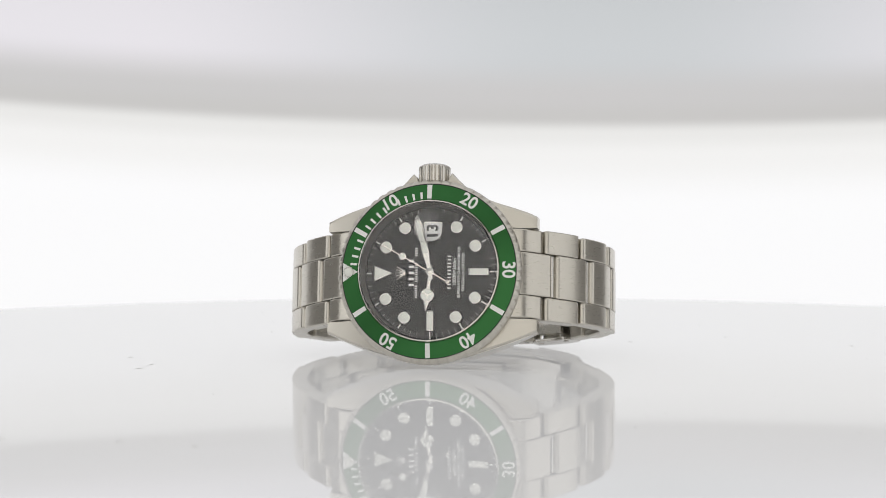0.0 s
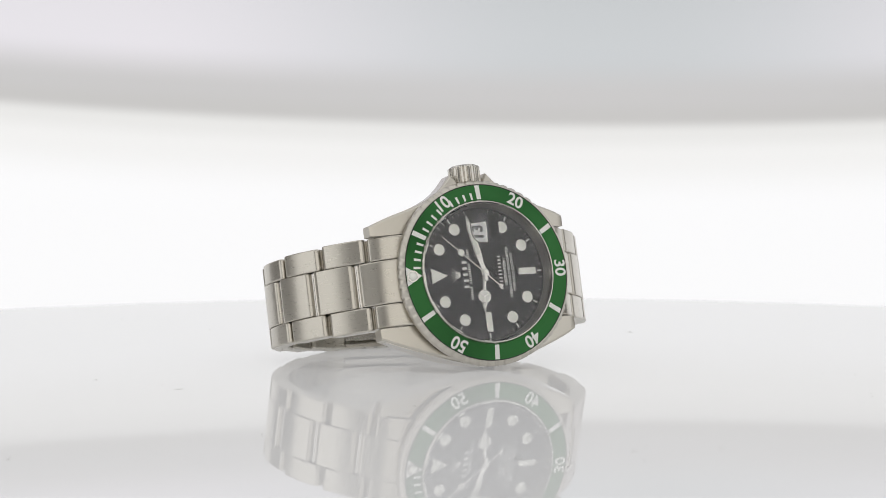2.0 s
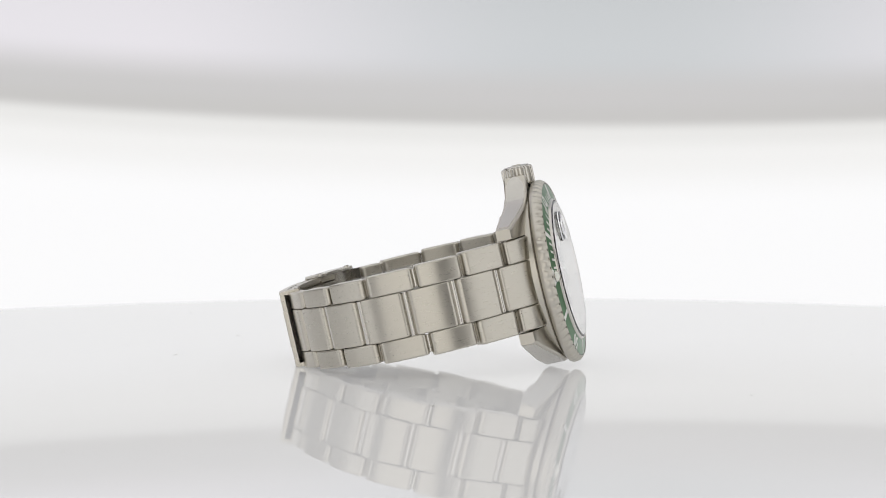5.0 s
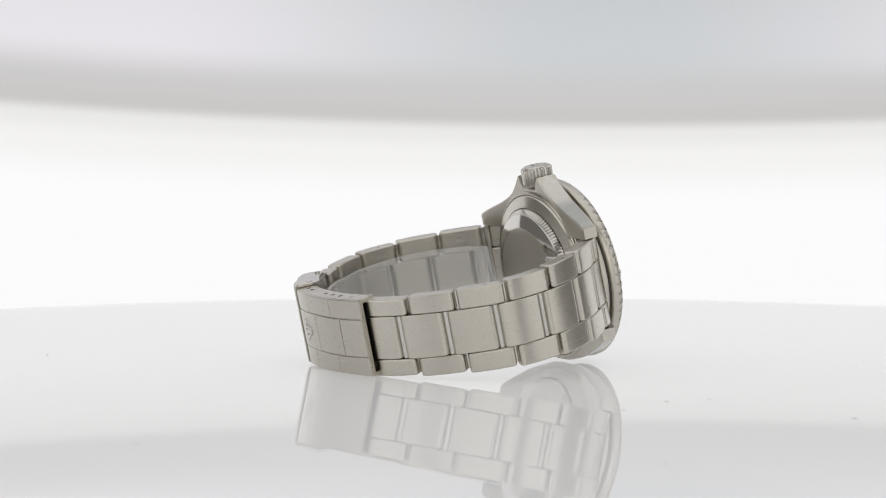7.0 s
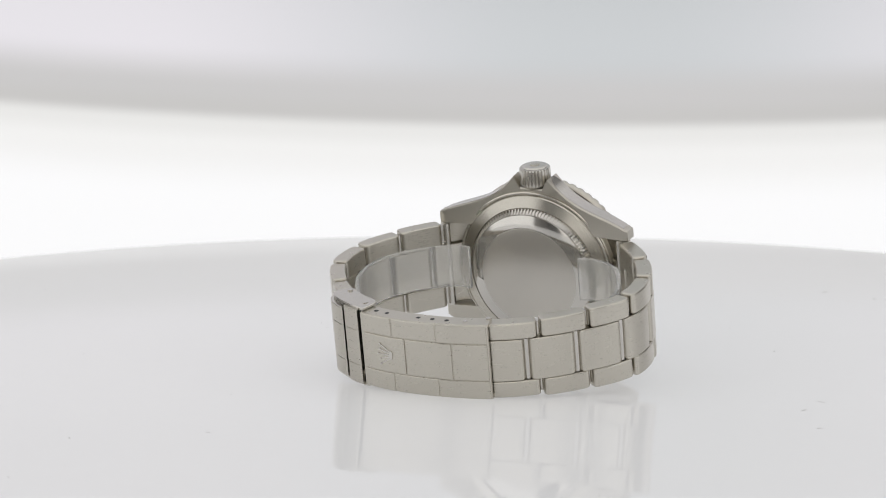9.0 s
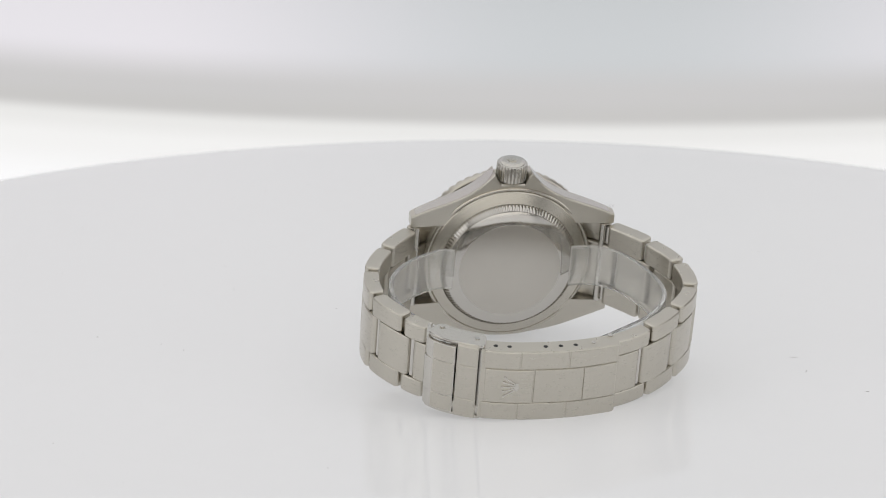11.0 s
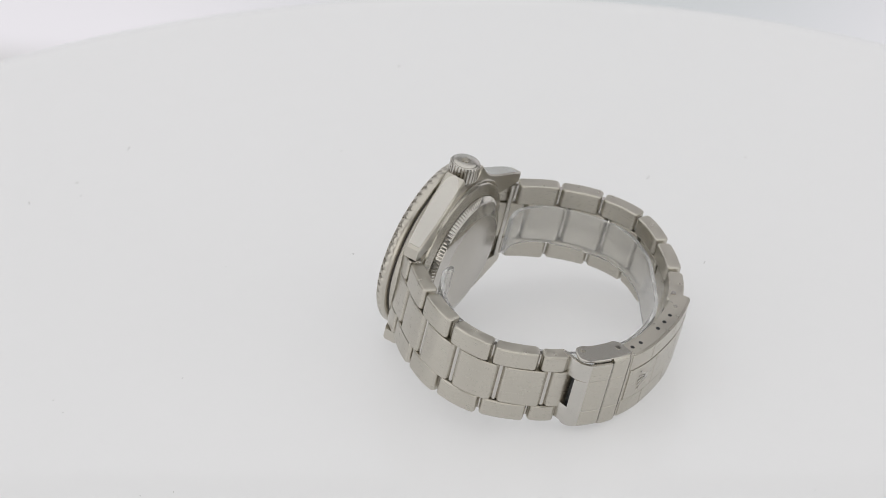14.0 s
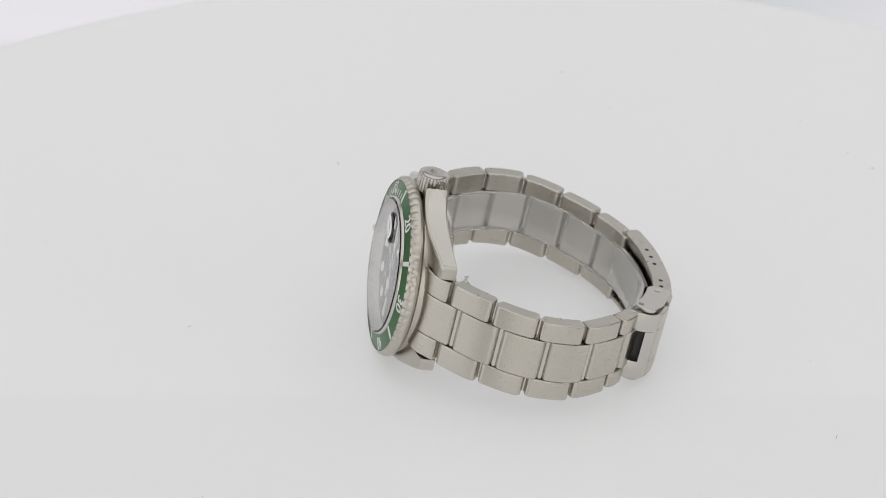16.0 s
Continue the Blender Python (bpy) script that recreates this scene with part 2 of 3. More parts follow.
# ---- studio ----
def studio():
    def board(name, x0, x1, y0, y1, z0, z1, mat, label, category):
        bm = bmesh.new()
        bmesh.ops.create_cube(bm, size=1, matrix=Matrix.LocRotScale(((x0 + x1) / 2, (y0 + y1) / 2, (z0 + z1) / 2), None, (x1 - x0, y1 - y0, z1 - z0)))
        return tagged(new(name, mesh_of(name, bm, mat, 0, 1.0)), label, category, kind="structure")

    board("floor", -1.6, 1.6, -1.9, 1.6, -0.92, -0.90, stand_grey, "plain grey studio floor under the turntable", "floor")
    board("ceiling", -1.6, 1.6, -1.9, 1.6, 1.30, 1.32, tent_cloth, "white cloth ceiling of the light tent", "ceiling")
    board("wall_back", -1.6, 1.6, 1.58, 1.6, -0.9, 1.3, tent_cloth, "white cloth wall of the light tent", "wall")
    # unseen wall, greyer than the tent so that the steel reflects something darker
    board("wall_front", -1.6, 1.6, -1.9, -1.88, -0.9, 1.3, grey_cloth, "unseen grey wall added behind the camera to darken reflections", "wall")
    board("wall_left", -1.6, -1.58, -1.88, 1.58, -0.9, 1.3, tent_cloth, "white cloth wall of the light tent", "wall")
    board("wall_right", 1.58, 1.6, -1.88, 1.58, -0.9, 1.3, tent_cloth, "white cloth wall of the light tent", "wall")


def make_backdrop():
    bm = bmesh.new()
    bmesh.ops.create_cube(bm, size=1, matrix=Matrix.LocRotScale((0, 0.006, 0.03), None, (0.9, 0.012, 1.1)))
    ob = tagged(new("backdrop", mesh_of("backdrop", bm, backdrop_glow, 0, 1.0)), "white backdrop with painted-in glow and a soft grey seam", "backdrop", kind="structure")
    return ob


BACK = pose(0, 0.311, 0.0)


def make_turntable():
    top = tagged(new("turntable"), "round glossy white acrylic turntable with fine dust", "turntable")
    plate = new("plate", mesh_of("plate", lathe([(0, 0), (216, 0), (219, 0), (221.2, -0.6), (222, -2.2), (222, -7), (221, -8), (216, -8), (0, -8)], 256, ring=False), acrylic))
    plate.parent = top
    col = new("column", mesh_of("column", lathe([(0, -8.5), (90, -8.5), (90, -20), (35, -26), (35, -860), (150, -880), (150, -900), (0, -900)], 48, ring=False), stand_grey))
    col.parent = top
    rnd = random.Random(4)
    bm = bmesh.new()
    for _ in range(60):
        a, r = rnd.uniform(0, 6.283), 30 + 150 * math.sqrt(rnd.random())
        c = Vector((r * math.cos(a), r * math.sin(a), 0.03))
        w, ln, d = rnd.uniform(0.06, 0.13), rnd.uniform(0.1, 0.28) if rnd.random() < 0.85 else rnd.uniform(0.5, 1.2), rnd.uniform(0, 3.14)
        e, f = Vector((math.cos(d), math.sin(d), 0)), Vector((-math.sin(d), math.cos(d), 0))
        low = [bm.verts.new(c + e * (i * ln) + f * (j * w)) for i, j in ((-1, -0.4), (0, -1), (1, -0.3), (0.8, 0.6), (-0.2, 1), (-0.9, 0.5))]
        peak = bm.verts.new(c + Vector((0, 0, 0.08)))
        for k in range(6):
            bm.faces.new((low[k], low[(k + 1) % 6], peak))
    specks = tagged(new("dust", mesh_of("dust", bm, dust, 0)), "scattered grey dust specks", kind="stuff")
    specks.parent = top
    return top


# ---- the watch ----
def flank_line(q, side):
    """How far the case side stands out at q along the case, smoothed."""
    def raw(v):
        if side > 0:
            return np.interp(v, (0, 3.3, 3.7, 4.3, 5.2, 6.4, 8.0, 11.0, 14.5, 19.0, 23.2, 24.1), (20.0, 20.1, 22.4, 22.7, 21.7, 20.3, 18.8, 17.0, 15.7, 14.4, 12.95, 12.3))
        return np.interp(v, (0, 4, 8.0, 11.0, 14.5, 19.0, 23.2, 24.1), (19.9, 19.7, 18.7, 17.8, 16.6, 14.9, 13.1, 12.3))
    r = 1.8 if side < 0 else min(1.8, max(0.0, q - 4.6))
    return float(np.mean([raw(abs(q + r * k / 6)) for k in range(-6, 7)]))


def make_case():
    bm = lathe([(0, -3.0), (19.3, -3.0), (19.5, -3.2), (19.5, -8.0), (19.0, -8.4), (0, -8.4)], 128, ring=False)
    for side in (1, -1):
        rings = []
        steps = 60
        for k in range(steps + 1):
            y = -23.2 + 47.3 * k / steps
            q = abs(y)
            tip = max(0.0, (q - 9.0) / 15.6)
            xo = flank_line(q, side)
            xb = xo + (0.4 if side < 0 else 0.1) * math.exp(-((q - 12.5) / 5) ** 2)
            zt, zb = -3.2 - 3.1 * tip ** 1.35, -8.2 - 1.5 * tip
            xi = 10.2
            if k in (0, steps):
                zt, zb, xi = zt - 0.15, zb + 0.15, xi + 0.1
            c, b = 0.5, 0.3
            rings.append([(side * x, y, z) for x, z in ((xi, zt), (xo - c, zt), (xo - 0.15, zt - 0.2), (xo, zt - c), (xb, zb + b), (xb - b, zb), (xi, zb))])
        sweep(rings, bm)
    case = part("case", bm, brushed_case, watch, "brushed steel case with polished flanks and crown guards", 22)
    # polished flank plates on the case sides
    for side in (1, -1):
        for end in (1, -1):
            rings = []
            ys = 4.4 + 18.6 * np.linspace(0, 1, 34) ** 1.5 if side > 0 else np.linspace(0.05, 23.0, 26)
            for q in (ys if end > 0 else ys * 22.2 / 23.0):
                tip = max(0.0, (q - 9.0) / 15.6)
                xo = flank_line(q, side)
                xb = xo + (0.4 if side < 0 else 0.1) * math.exp(-((q - 12.5) / 5) ** 2)
                zt, zb = -3.2 - 3.1 * tip ** 1.35 - 0.55, -8.2 - 1.5 * tip + 0.4
                mid, half = (zt + zb) / 2, (zt - zb) / 2
                if side > 0:
                    half *= math.sqrt(max(0.02, 1 - max(0.0, 1 - (q - 4.4) / 2.6) ** 2))
                rings.append([(side * x, end * q, z) for x, z in ((xo - 0.3, mid + half), (xo + 0.08, mid + half), (xb + 0.05, mid - half), (xb - 0.3, mid - half))])
            part("flank", sweep(rings), satin, case, "mirror-polished steel flank", 50)
    return case


def make_back():
    back = part("case_back", lathe([(0, -8.0), (19.3, -8.0), (19.3, -8.55), (19.05, -8.7), (18.75, -8.7), (18.6, -8.5), (18.45, -8.8), (18.3, -9.0), (15.95, -9.75), (15.75, -9.4), (0, -9.4)], 160, ring=False), turned_steel, watch, "brushed steel screw-down case back", 25)
    n = 120
    part("fluted_ring", lathe([(14.3, -9.3), (15.75, -9.3), (15.75, -9.9), (15.5, -10.25), (14.75, -11.05), (14.3, -11.1)], n * 6, wave=lambda a, r, z: r - (0.42 if r > 15 and math.cos(a * n) < 0 else 0.0)), polished, back, "finely fluted steel ring", 25)
    part("polished_slope", lathe([(14.7, -10.9), (14.6, -11.2), (12.0, -12.1), (11.6, -12.12), (11.6, -10.9)], 128), polished, back, "mirror-polished steel slope")
    part("centre_disc", lathe([(0, -12.17), (11.6, -12.17), (11.85, -12.1), (11.85, -11.2), (0, -11.2)], 96, ring=False), disc_steel, back, "brushed steel centre disc")
    return back


def make_bezel():
    n = 60

    def teeth(a, r, z):
        if r < 19.9 or z < -2.5:
            return r
        return r - 0.46 * min(1.0, max(0.0, (z + 1.9) / 1.5)) * max(0.0, math.cos(a * n) + 0.1) / 1.1

    bezel = part("bezel", lathe([(19.5, -0.05), (19.72, 0.1), (19.95, -0.1), (20.35, -0.55), (20.58, -0.9), (20.63, -1.15), (20.65, -1.4), (20.65, -1.65), (20.65, -1.95), (20.55, -2.2), (20.4, -2.55), (20.1, -2.75), (15.6, -2.75), (15.6, -0.6), (19.5, -0.6)], n * 10, wave=teeth), brushed_case, watch, "polished steel rotating bezel with coin-edge notches", 30)
    insert = part("bezel_insert", lathe([(19.48, -0.02), (16.05, 0.62), (15.95, 0.5), (15.95, -0.5), (19.48, -0.5)], 160), green, watch, "green aluminium bezel insert with silver numerals")
    # dark ring whose colour stands for the shade between bezel and case
    part("bezel_gap", lathe([(15.7, -2.65), (19.3, -2.65), (19.3, -3.25), (15.7, -3.25)], 96), dark_gap, bezel, "dark ring painted as the shaded gap under the bezel")
    part("insert_groove", lathe([(19.42, 0.0), (19.6, 0.045), (19.6, -0.3), (19.42, -0.3)], 160), ink_and_shade, insert, "thin dark line round the insert")
    slope = math.degrees(math.atan2(0.64, 3.43))
    mid_r, mid_z = 17.76, 0.305

    def mark(name, points, degrees_cw):
        part(name, moved(slab(points, 0.0, 0.035), hour(degrees_cw, mid_r, mid_z, -slope)), silver_print, insert)

    for k in range(1, 16):
        if k % 10 == 0:
            continue
        if k % 5 == 0:
            mark("five_minute_bar", [(-0.5, -1.62), (0.5, -1.62), (0.55, 1.62), (-0.55, 1.62)], k * 6)
        else:
            mark("minute_bar", [(-0.24, -1.62), (0.24, -1.62), (0.26, -0.05), (-0.26, -0.05)], k * 6)
    for k in (25, 35, 45, 55):
        mark("five_minute_bar", [(-0.5, -1.62), (0.5, -1.62), (0.55, 1.62), (-0.55, 1.62)], k * 6)
    for k in (10, 20, 30, 40, 50):
        bm = lettering(str(k), 3.75, 0.02, 1.06, 1.02, 0.08)
        part("numeral", moved(bm, hour(k * 6, mid_r, mid_z + 0.02, -slope)), silver_print, insert)
    mark("zero_triangle", [(-2.15, 1.62), (2.15, 1.62), (0, -1.9)], 0)
    pearl = lathe([(0, 1.0), (0.5, 0.9), (0.85, 0.6), (1.0, 0.2), (1.0, 0.0), (0, 0.0)], 32, ring=False)
    part("luminous_pearl", moved(pearl, hour(0, 18.0, 0.25, -slope)), lume, insert, "cream luminous pearl")
    ring = lathe([(1.0, 0.0), (1.25, 0.0), (1.25, 0.35), (1.0, 0.35)], 32)
    part("pearl_rim", moved(ring, hour(0, 18.0, 0.25, -slope)), white_gold, insert)
    return bezel


DIAL_Z = -2.3


def make_dial():
    part("inner_flange", lathe([(15.45, 0.5), (15.85, 0.5), (15.85, DIAL_Z - 0.3), (14.7, DIAL_Z - 0.3), (14.7, DIAL_Z + 0.05), (14.95, DIAL_Z + 0.6)], 128), rehaut_steel, watch, "satin steel flange round the dial")
    flange = bpy.data.objects["inner_flange"]
    for k in range(48):
        if k % 4 == 3:
            continue
        m = hour(k * 7.5 + 2, 15.14, DIAL_Z + 1.5, -77)
        part("engraved_bar", moved(slab([(-0.3, -0.4), (0.3, -0.4), (0.3, 0.4), (-0.3, 0.4)], -0.02, 0.02), m), etched_steel, flange)
    part("crystal_gasket", lathe([(15.51, 0.3), (15.98, 0.3), (15.98, 0.75), (15.75, 1.1), (15.51, 1.15)], 128), satin, watch, "thin polished ring round the crystal")
    dial = part("dial", lathe([(0, DIAL_Z), (14.75, DIAL_Z), (14.75, DIAL_Z - 0.4), (0, DIAL_Z - 0.4)], 96, ring=False), black_dial, watch, "glossy black dial with luminous markers")
    z = DIAL_Z

    def marker(points, degrees_cw, r, rim):
        c = Vector((sum(p[0] for p in points) / len(points), sum(p[1] for p in points) / len(points)))
        grown = [tuple(Vector(p) + (Vector(p) - c).normalized() * rim) for p in points]
        part("hour_marker", slab(turned(grown, degrees_cw, r), z, z + 0.22, 0.05), white_gold, dial, "white gold marker rim")
        part("hour_marker_fill", slab(turned(points, degrees_cw, r), z + 0.1, z + 0.27, 0.04), lume, dial, "white luminous fill")

    circle = [(1.2 * math.cos(2 * math.pi * k / 26), 1.2 * math.sin(2 * math.pi * k / 26)) for k in range(26)]
    for h in (1, 2, 4, 5, 7, 8, 10, 11):
        marker(circle, h * 30, 11.6, 0.16)
    marker([(-1.55, 1.9), (1.55, 1.9), (0, -1.75)], 0, 10.6, 0.3)
    for h in (6, 9):
        marker([(-0.68, -2.0), (0.68, -2.0), (0.68, 2.0), (-0.68, 2.0)], h * 30, 10.8, 0.28)
    for k in range(60):
        if abs(k - 15) < 1.5:
            continue
        w, a = (0.055, 13.6) if k % 5 else (0.13, 13.25)
        part("minute_tick", slab(turned([(-w, a), (w, a), (w, 14.3), (-w, 14.3)], k * 6), z - 0.02, z + 0.02), silver_print, dial)
    # date window under the magnifier
    part("date_frame", slab([(7.5, -2.05), (11.2, -2.05), (11.2, 1.45), (7.5, 1.45)], z - 0.02, z + 0.015), white_gold, dial, "thin frame of the date window")
    part("date_disc", slab([(7.65, -1.9), (11.05, -1.9), (11.05, 1.3), (7.65, 1.3)], z - 0.02, z + 0.03), date_paper, dial, "white date disc")
    part("date_figure", moved(lettering("13", 2.9, 0.01, bold=0.09), pose(9.35, -0.3, z + 0.045)), ink_and_shade, dial, "black date figure")
    # printed lines; brand words stay plain bars
    def bar(w, h, y, x=0.0, mat=silver_print):
        part("printed_bar", slab([(x - w / 2, y - h / 2), (x + w / 2, y - h / 2), (x + w / 2, y + h / 2), (x - w / 2, y + h / 2)], z - 0.02, z + 0.02), mat, dial)

    # one plain bar for each letter
    letters = bmesh.new()

    def stroke(x, y, w, h):
        slab([(x - w / 2, y - h / 2), (x + w / 2, y - h / 2), (x + w / 2, y + h / 2), (x - w / 2, y + h / 2)], z - 0.02, z + 0.02, 0, letters)

    for k in range(5):
        stroke(-2.7 + k * 1.35, 4.3, 0.52, 1.2)
    for k in range(10):
        stroke(-3.55 + k * 0.79, -4.2, 0.28, 0.8)
    part("printed_shapes", letters, silver_print, dial, "plain silver printed shapes")
    for n, x in ((6, -5.5), (9, -1.9), (4, 3.9)):
        for k in range(n):
            bar(0.24, 0.62, 3.2, x + k * 0.5)
    for text, y, size in (("1000ft=300m", -5.4, 1.15), ("SUPERLATIVE CHRONOMETER", -6.4, 0.84), ("OFFICIALLY CERTIFIED", -7.35, 0.84)):
        part("printed_words", moved(lettering(text, size, 0.012, bold=0.015), pose(0, y, z + 0.025)), silver_print, dial, "fine silver printed words")
    # emblem above: a plain five-pronged shape
    part("emblem", moved(prongs(0.62), pose(0, 6.35, z)), white_gold, dial, "small silver five-pronged emblem")
    return dial


def make_hands():
    z = DIAL_Z + 0.45
    a = 276.4
    pts = [(-0.42, -1.6), (0.42, -1.6), (0.42, 4.0), (-0.42, 4.0)]
    hour_hand = part("hour_hand", slab(turned(pts, a), z, z + 0.16, 0.04), white_gold, watch, "steel hour hand with a luminous disc")
    part("disc_rim", disc(1.55, z, z + 0.17, *turned([(0, 5.2)], a)[0], 32, 0.04), white_gold, hour_hand)
    part("disc_fill", disc(1.3, z + 0.05, z + 0.2, *turned([(0, 5.2)], a)[0], 32), lume, hour_hand)
    for k in range(3):
        b = radians(k * 120)
        spoke = [(-0.12, 0), (0.12, 0), (0.12, 1.45), (-0.12, 1.45)]
        spoke = [(x * math.cos(b) - y * math.sin(b), x * math.sin(b) + y * math.cos(b) + 5.2) for x, y in spoke]
        part("spoke", slab(turned(spoke, a), z + 0.05, z + 0.23), white_gold, hour_hand)
    part("tip", slab(turned([(-0.75, 6.3), (0.75, 6.3), (0.1, 8.7), (-0.1, 8.7)], a), z, z + 0.16, 0.03), white_gold, hour_hand)
    part("tip_fill", slab(turned([(-0.4, 6.8), (0.4, 6.8), (0, 8.1)], a), z + 0.05, z + 0.19), lume, hour_hand)
    b = 77.2
    z += 0.3
    outline = [(-0.4, -1.8), (0.4, -1.8), (0.45, 2.5), (0.8, 4.2), (0.85, 10.6), (0.1, 13.2), (-0.1, 13.2), (-0.85, 10.6), (-0.8, 4.2), (-0.45, 2.5)]
    minute_hand = part("minute_hand", slab(turned(outline, b), z, z + 0.16, 0.04), white_gold, watch, "steel sword minute hand with luminous fill")
    part("minute_fill", slab(turned([(-0.5, 4.3), (0.5, 4.3), (0.55, 10.4), (0, 12.0), (-0.55, 10.4)], b), z + 0.05, z + 0.19), lume, minute_hand, "white luminous fill")
    z += 0.3
    bm = slab([(-0.13, -4.4), (0.13, -4.4), (0.09, 12.6), (-0.09, 12.6)], 0, 0.1)
    disc(0.95, 0.0, 0.14, 0, 0, 28, 0.04, bm)
    disc(0.5, 0.0, 0.12, 0, -4.6, 20, 0.03, bm)
    disc(0.85, 0.0, 0.13, 0, 7.1, 26, 0.03, bm)
    second = part("second_hand", bm, white_gold, watch, "slim steel seconds hand")
    part("second_dot", disc(0.62, 0.08, 0.17, 0, 7.1, 22), lume, second, "small luminous dot")
    second.matrix_basis = SEAT @ pose(0, 0, z * MM)
    return second


def make_crystal():
    glass = part("crystal", lathe([(0, 1.35), (14.8, 1.35), (15.0, 1.35), (15.35, 1.2), (15.5, 0.95), (15.5, 0.25), (0, 0.25)], 128, ring=False), crystal, watch, "flat clear sapphire crystal", 15)
    glass.visible_shadow = False
    # magnifier over the date
    bm = bmesh.new()
    rows, cols, seg = [], 8, 40
    for i in range(cols + 1):
        f = i / cols
        row = []
        for k in range(seg):
            a = 2 * math.pi * k / seg
            c, s = math.cos(a), math.sin(a)
            p = (abs(c) ** 2.5 + abs(s) ** 2.5) ** (-1 / 2.5)
            row.append(bm.verts.new((9.6 + 3.35 * p * c * f, 3.35 * p * s * f, 1.36 + 0.45 + 0.62 * (1 - f * f))) if i else None)
        rows.append(row)
    top = bm.verts.new((9.6, 0, 1.36 + 0.45 + 0.62))
    for k in range(seg):
        bm.faces.new((top, rows[1][k], rows[1][(k + 1) % seg]))
    for a, b in zip(rows[1:], rows[2:]):
        for k in range(seg):
            bm.faces.new((a[k], a[(k + 1) % seg], b[(k + 1) % seg], b[k]))
    low = [bm.verts.new((v.co.x, v.co.y, 1.36)) for v in rows[-1]]
    for k in range(seg):
        bm.faces.new((rows[-1][k], rows[-1][(k + 1) % seg], low[(k + 1) % seg], low[k]))
    bm.faces.new(low)
    lens = part("magnifier", bm, crystal, watch, "clear magnifier lens over the date", 40)
    lens.visible_shadow = False


def make_crown():
    turn = pose(0, 0, -5.4) @ pose(0, 0, 0, 0, 90, 0)
    n = 28
    crown = part("winding_crown", moved(lathe([(0, 20.2), (3.0, 20.2), (3.45, 20.6), (3.55, 21.0), (3.55, 24.15), (3.3, 24.45), (2.9, 24.5)], n * 8, wave=lambda a, r, z: r - (0.32 * max(0.0, math.cos(a * n)) ** 0.6 if r > 3.3 else 0), ring=False), turn), satin, watch, "fluted polished steel winding crown", 30)
    part("crown_cap", moved(lathe([(2.95, 24.3), (2.9, 24.6), (2.7, 24.75), (2.0, 24.85), (0, 24.9)], 48, ring=False), turn), satin, crown, "domed polished cap")
    pts = [(-0.7, -0.8), (0.7, -0.8), (1.1, 0.6), (0.5, 0), (0.45, 0.9), (0.12, 0), (0, 1.1), (-0.12, 0), (-0.45, 0.9), (-0.5, 0), (-1.1, 0.6)]
    part("crown_emblem", moved(slab(pts, 24.82, 25.02), turn @ pose(0, 0, 0, 0, 0, 90)), brushed, crown, "small raised emblem")
    part("crown_tube", moved(lathe([(0, 18.5), (2.4, 18.5), (2.4, 20.4), (0, 20.4)], 40, ring=False), turn), dark_gap, crown)


LOOP_12 = Loop([(16.5, -3.6), (20.8, -5.0), (24.6, -8.4), (31.9, -16.4), (37.0, -26.4), (37.3, -37.6), (31.5, -46.8), (23.2, -54.5), (15.0, -59.0), (6.0, -61.2)])
LOOP_6 = Loop([(-16.5, -3.6), (-20.8, -5.0), (-24.4, -8.6), (-31.4, -16.8), (-36.2, -26.5), (-36.4, -37.4), (-30.9, -47.2), (-26.0, -52.2), (-20.0, -56.0), (-12.0, -59.0)])
CLASP = Loop([(14.5, -61.0), (7.0, -62.7), (0.0, -63.3), (-9.0, -63.1), (-16.5, -61.5), (-21.5, -59.3), (-24.6, -57.3), (-26.8, -55.0)])
TOP, LOW = 9.2, -7.8


def near(loop, y, z):
    k = min(range(len(loop.pts)), key=lambda i: (loop.pts[i] - Vector((y, z))).length)
    return loop.s[k]


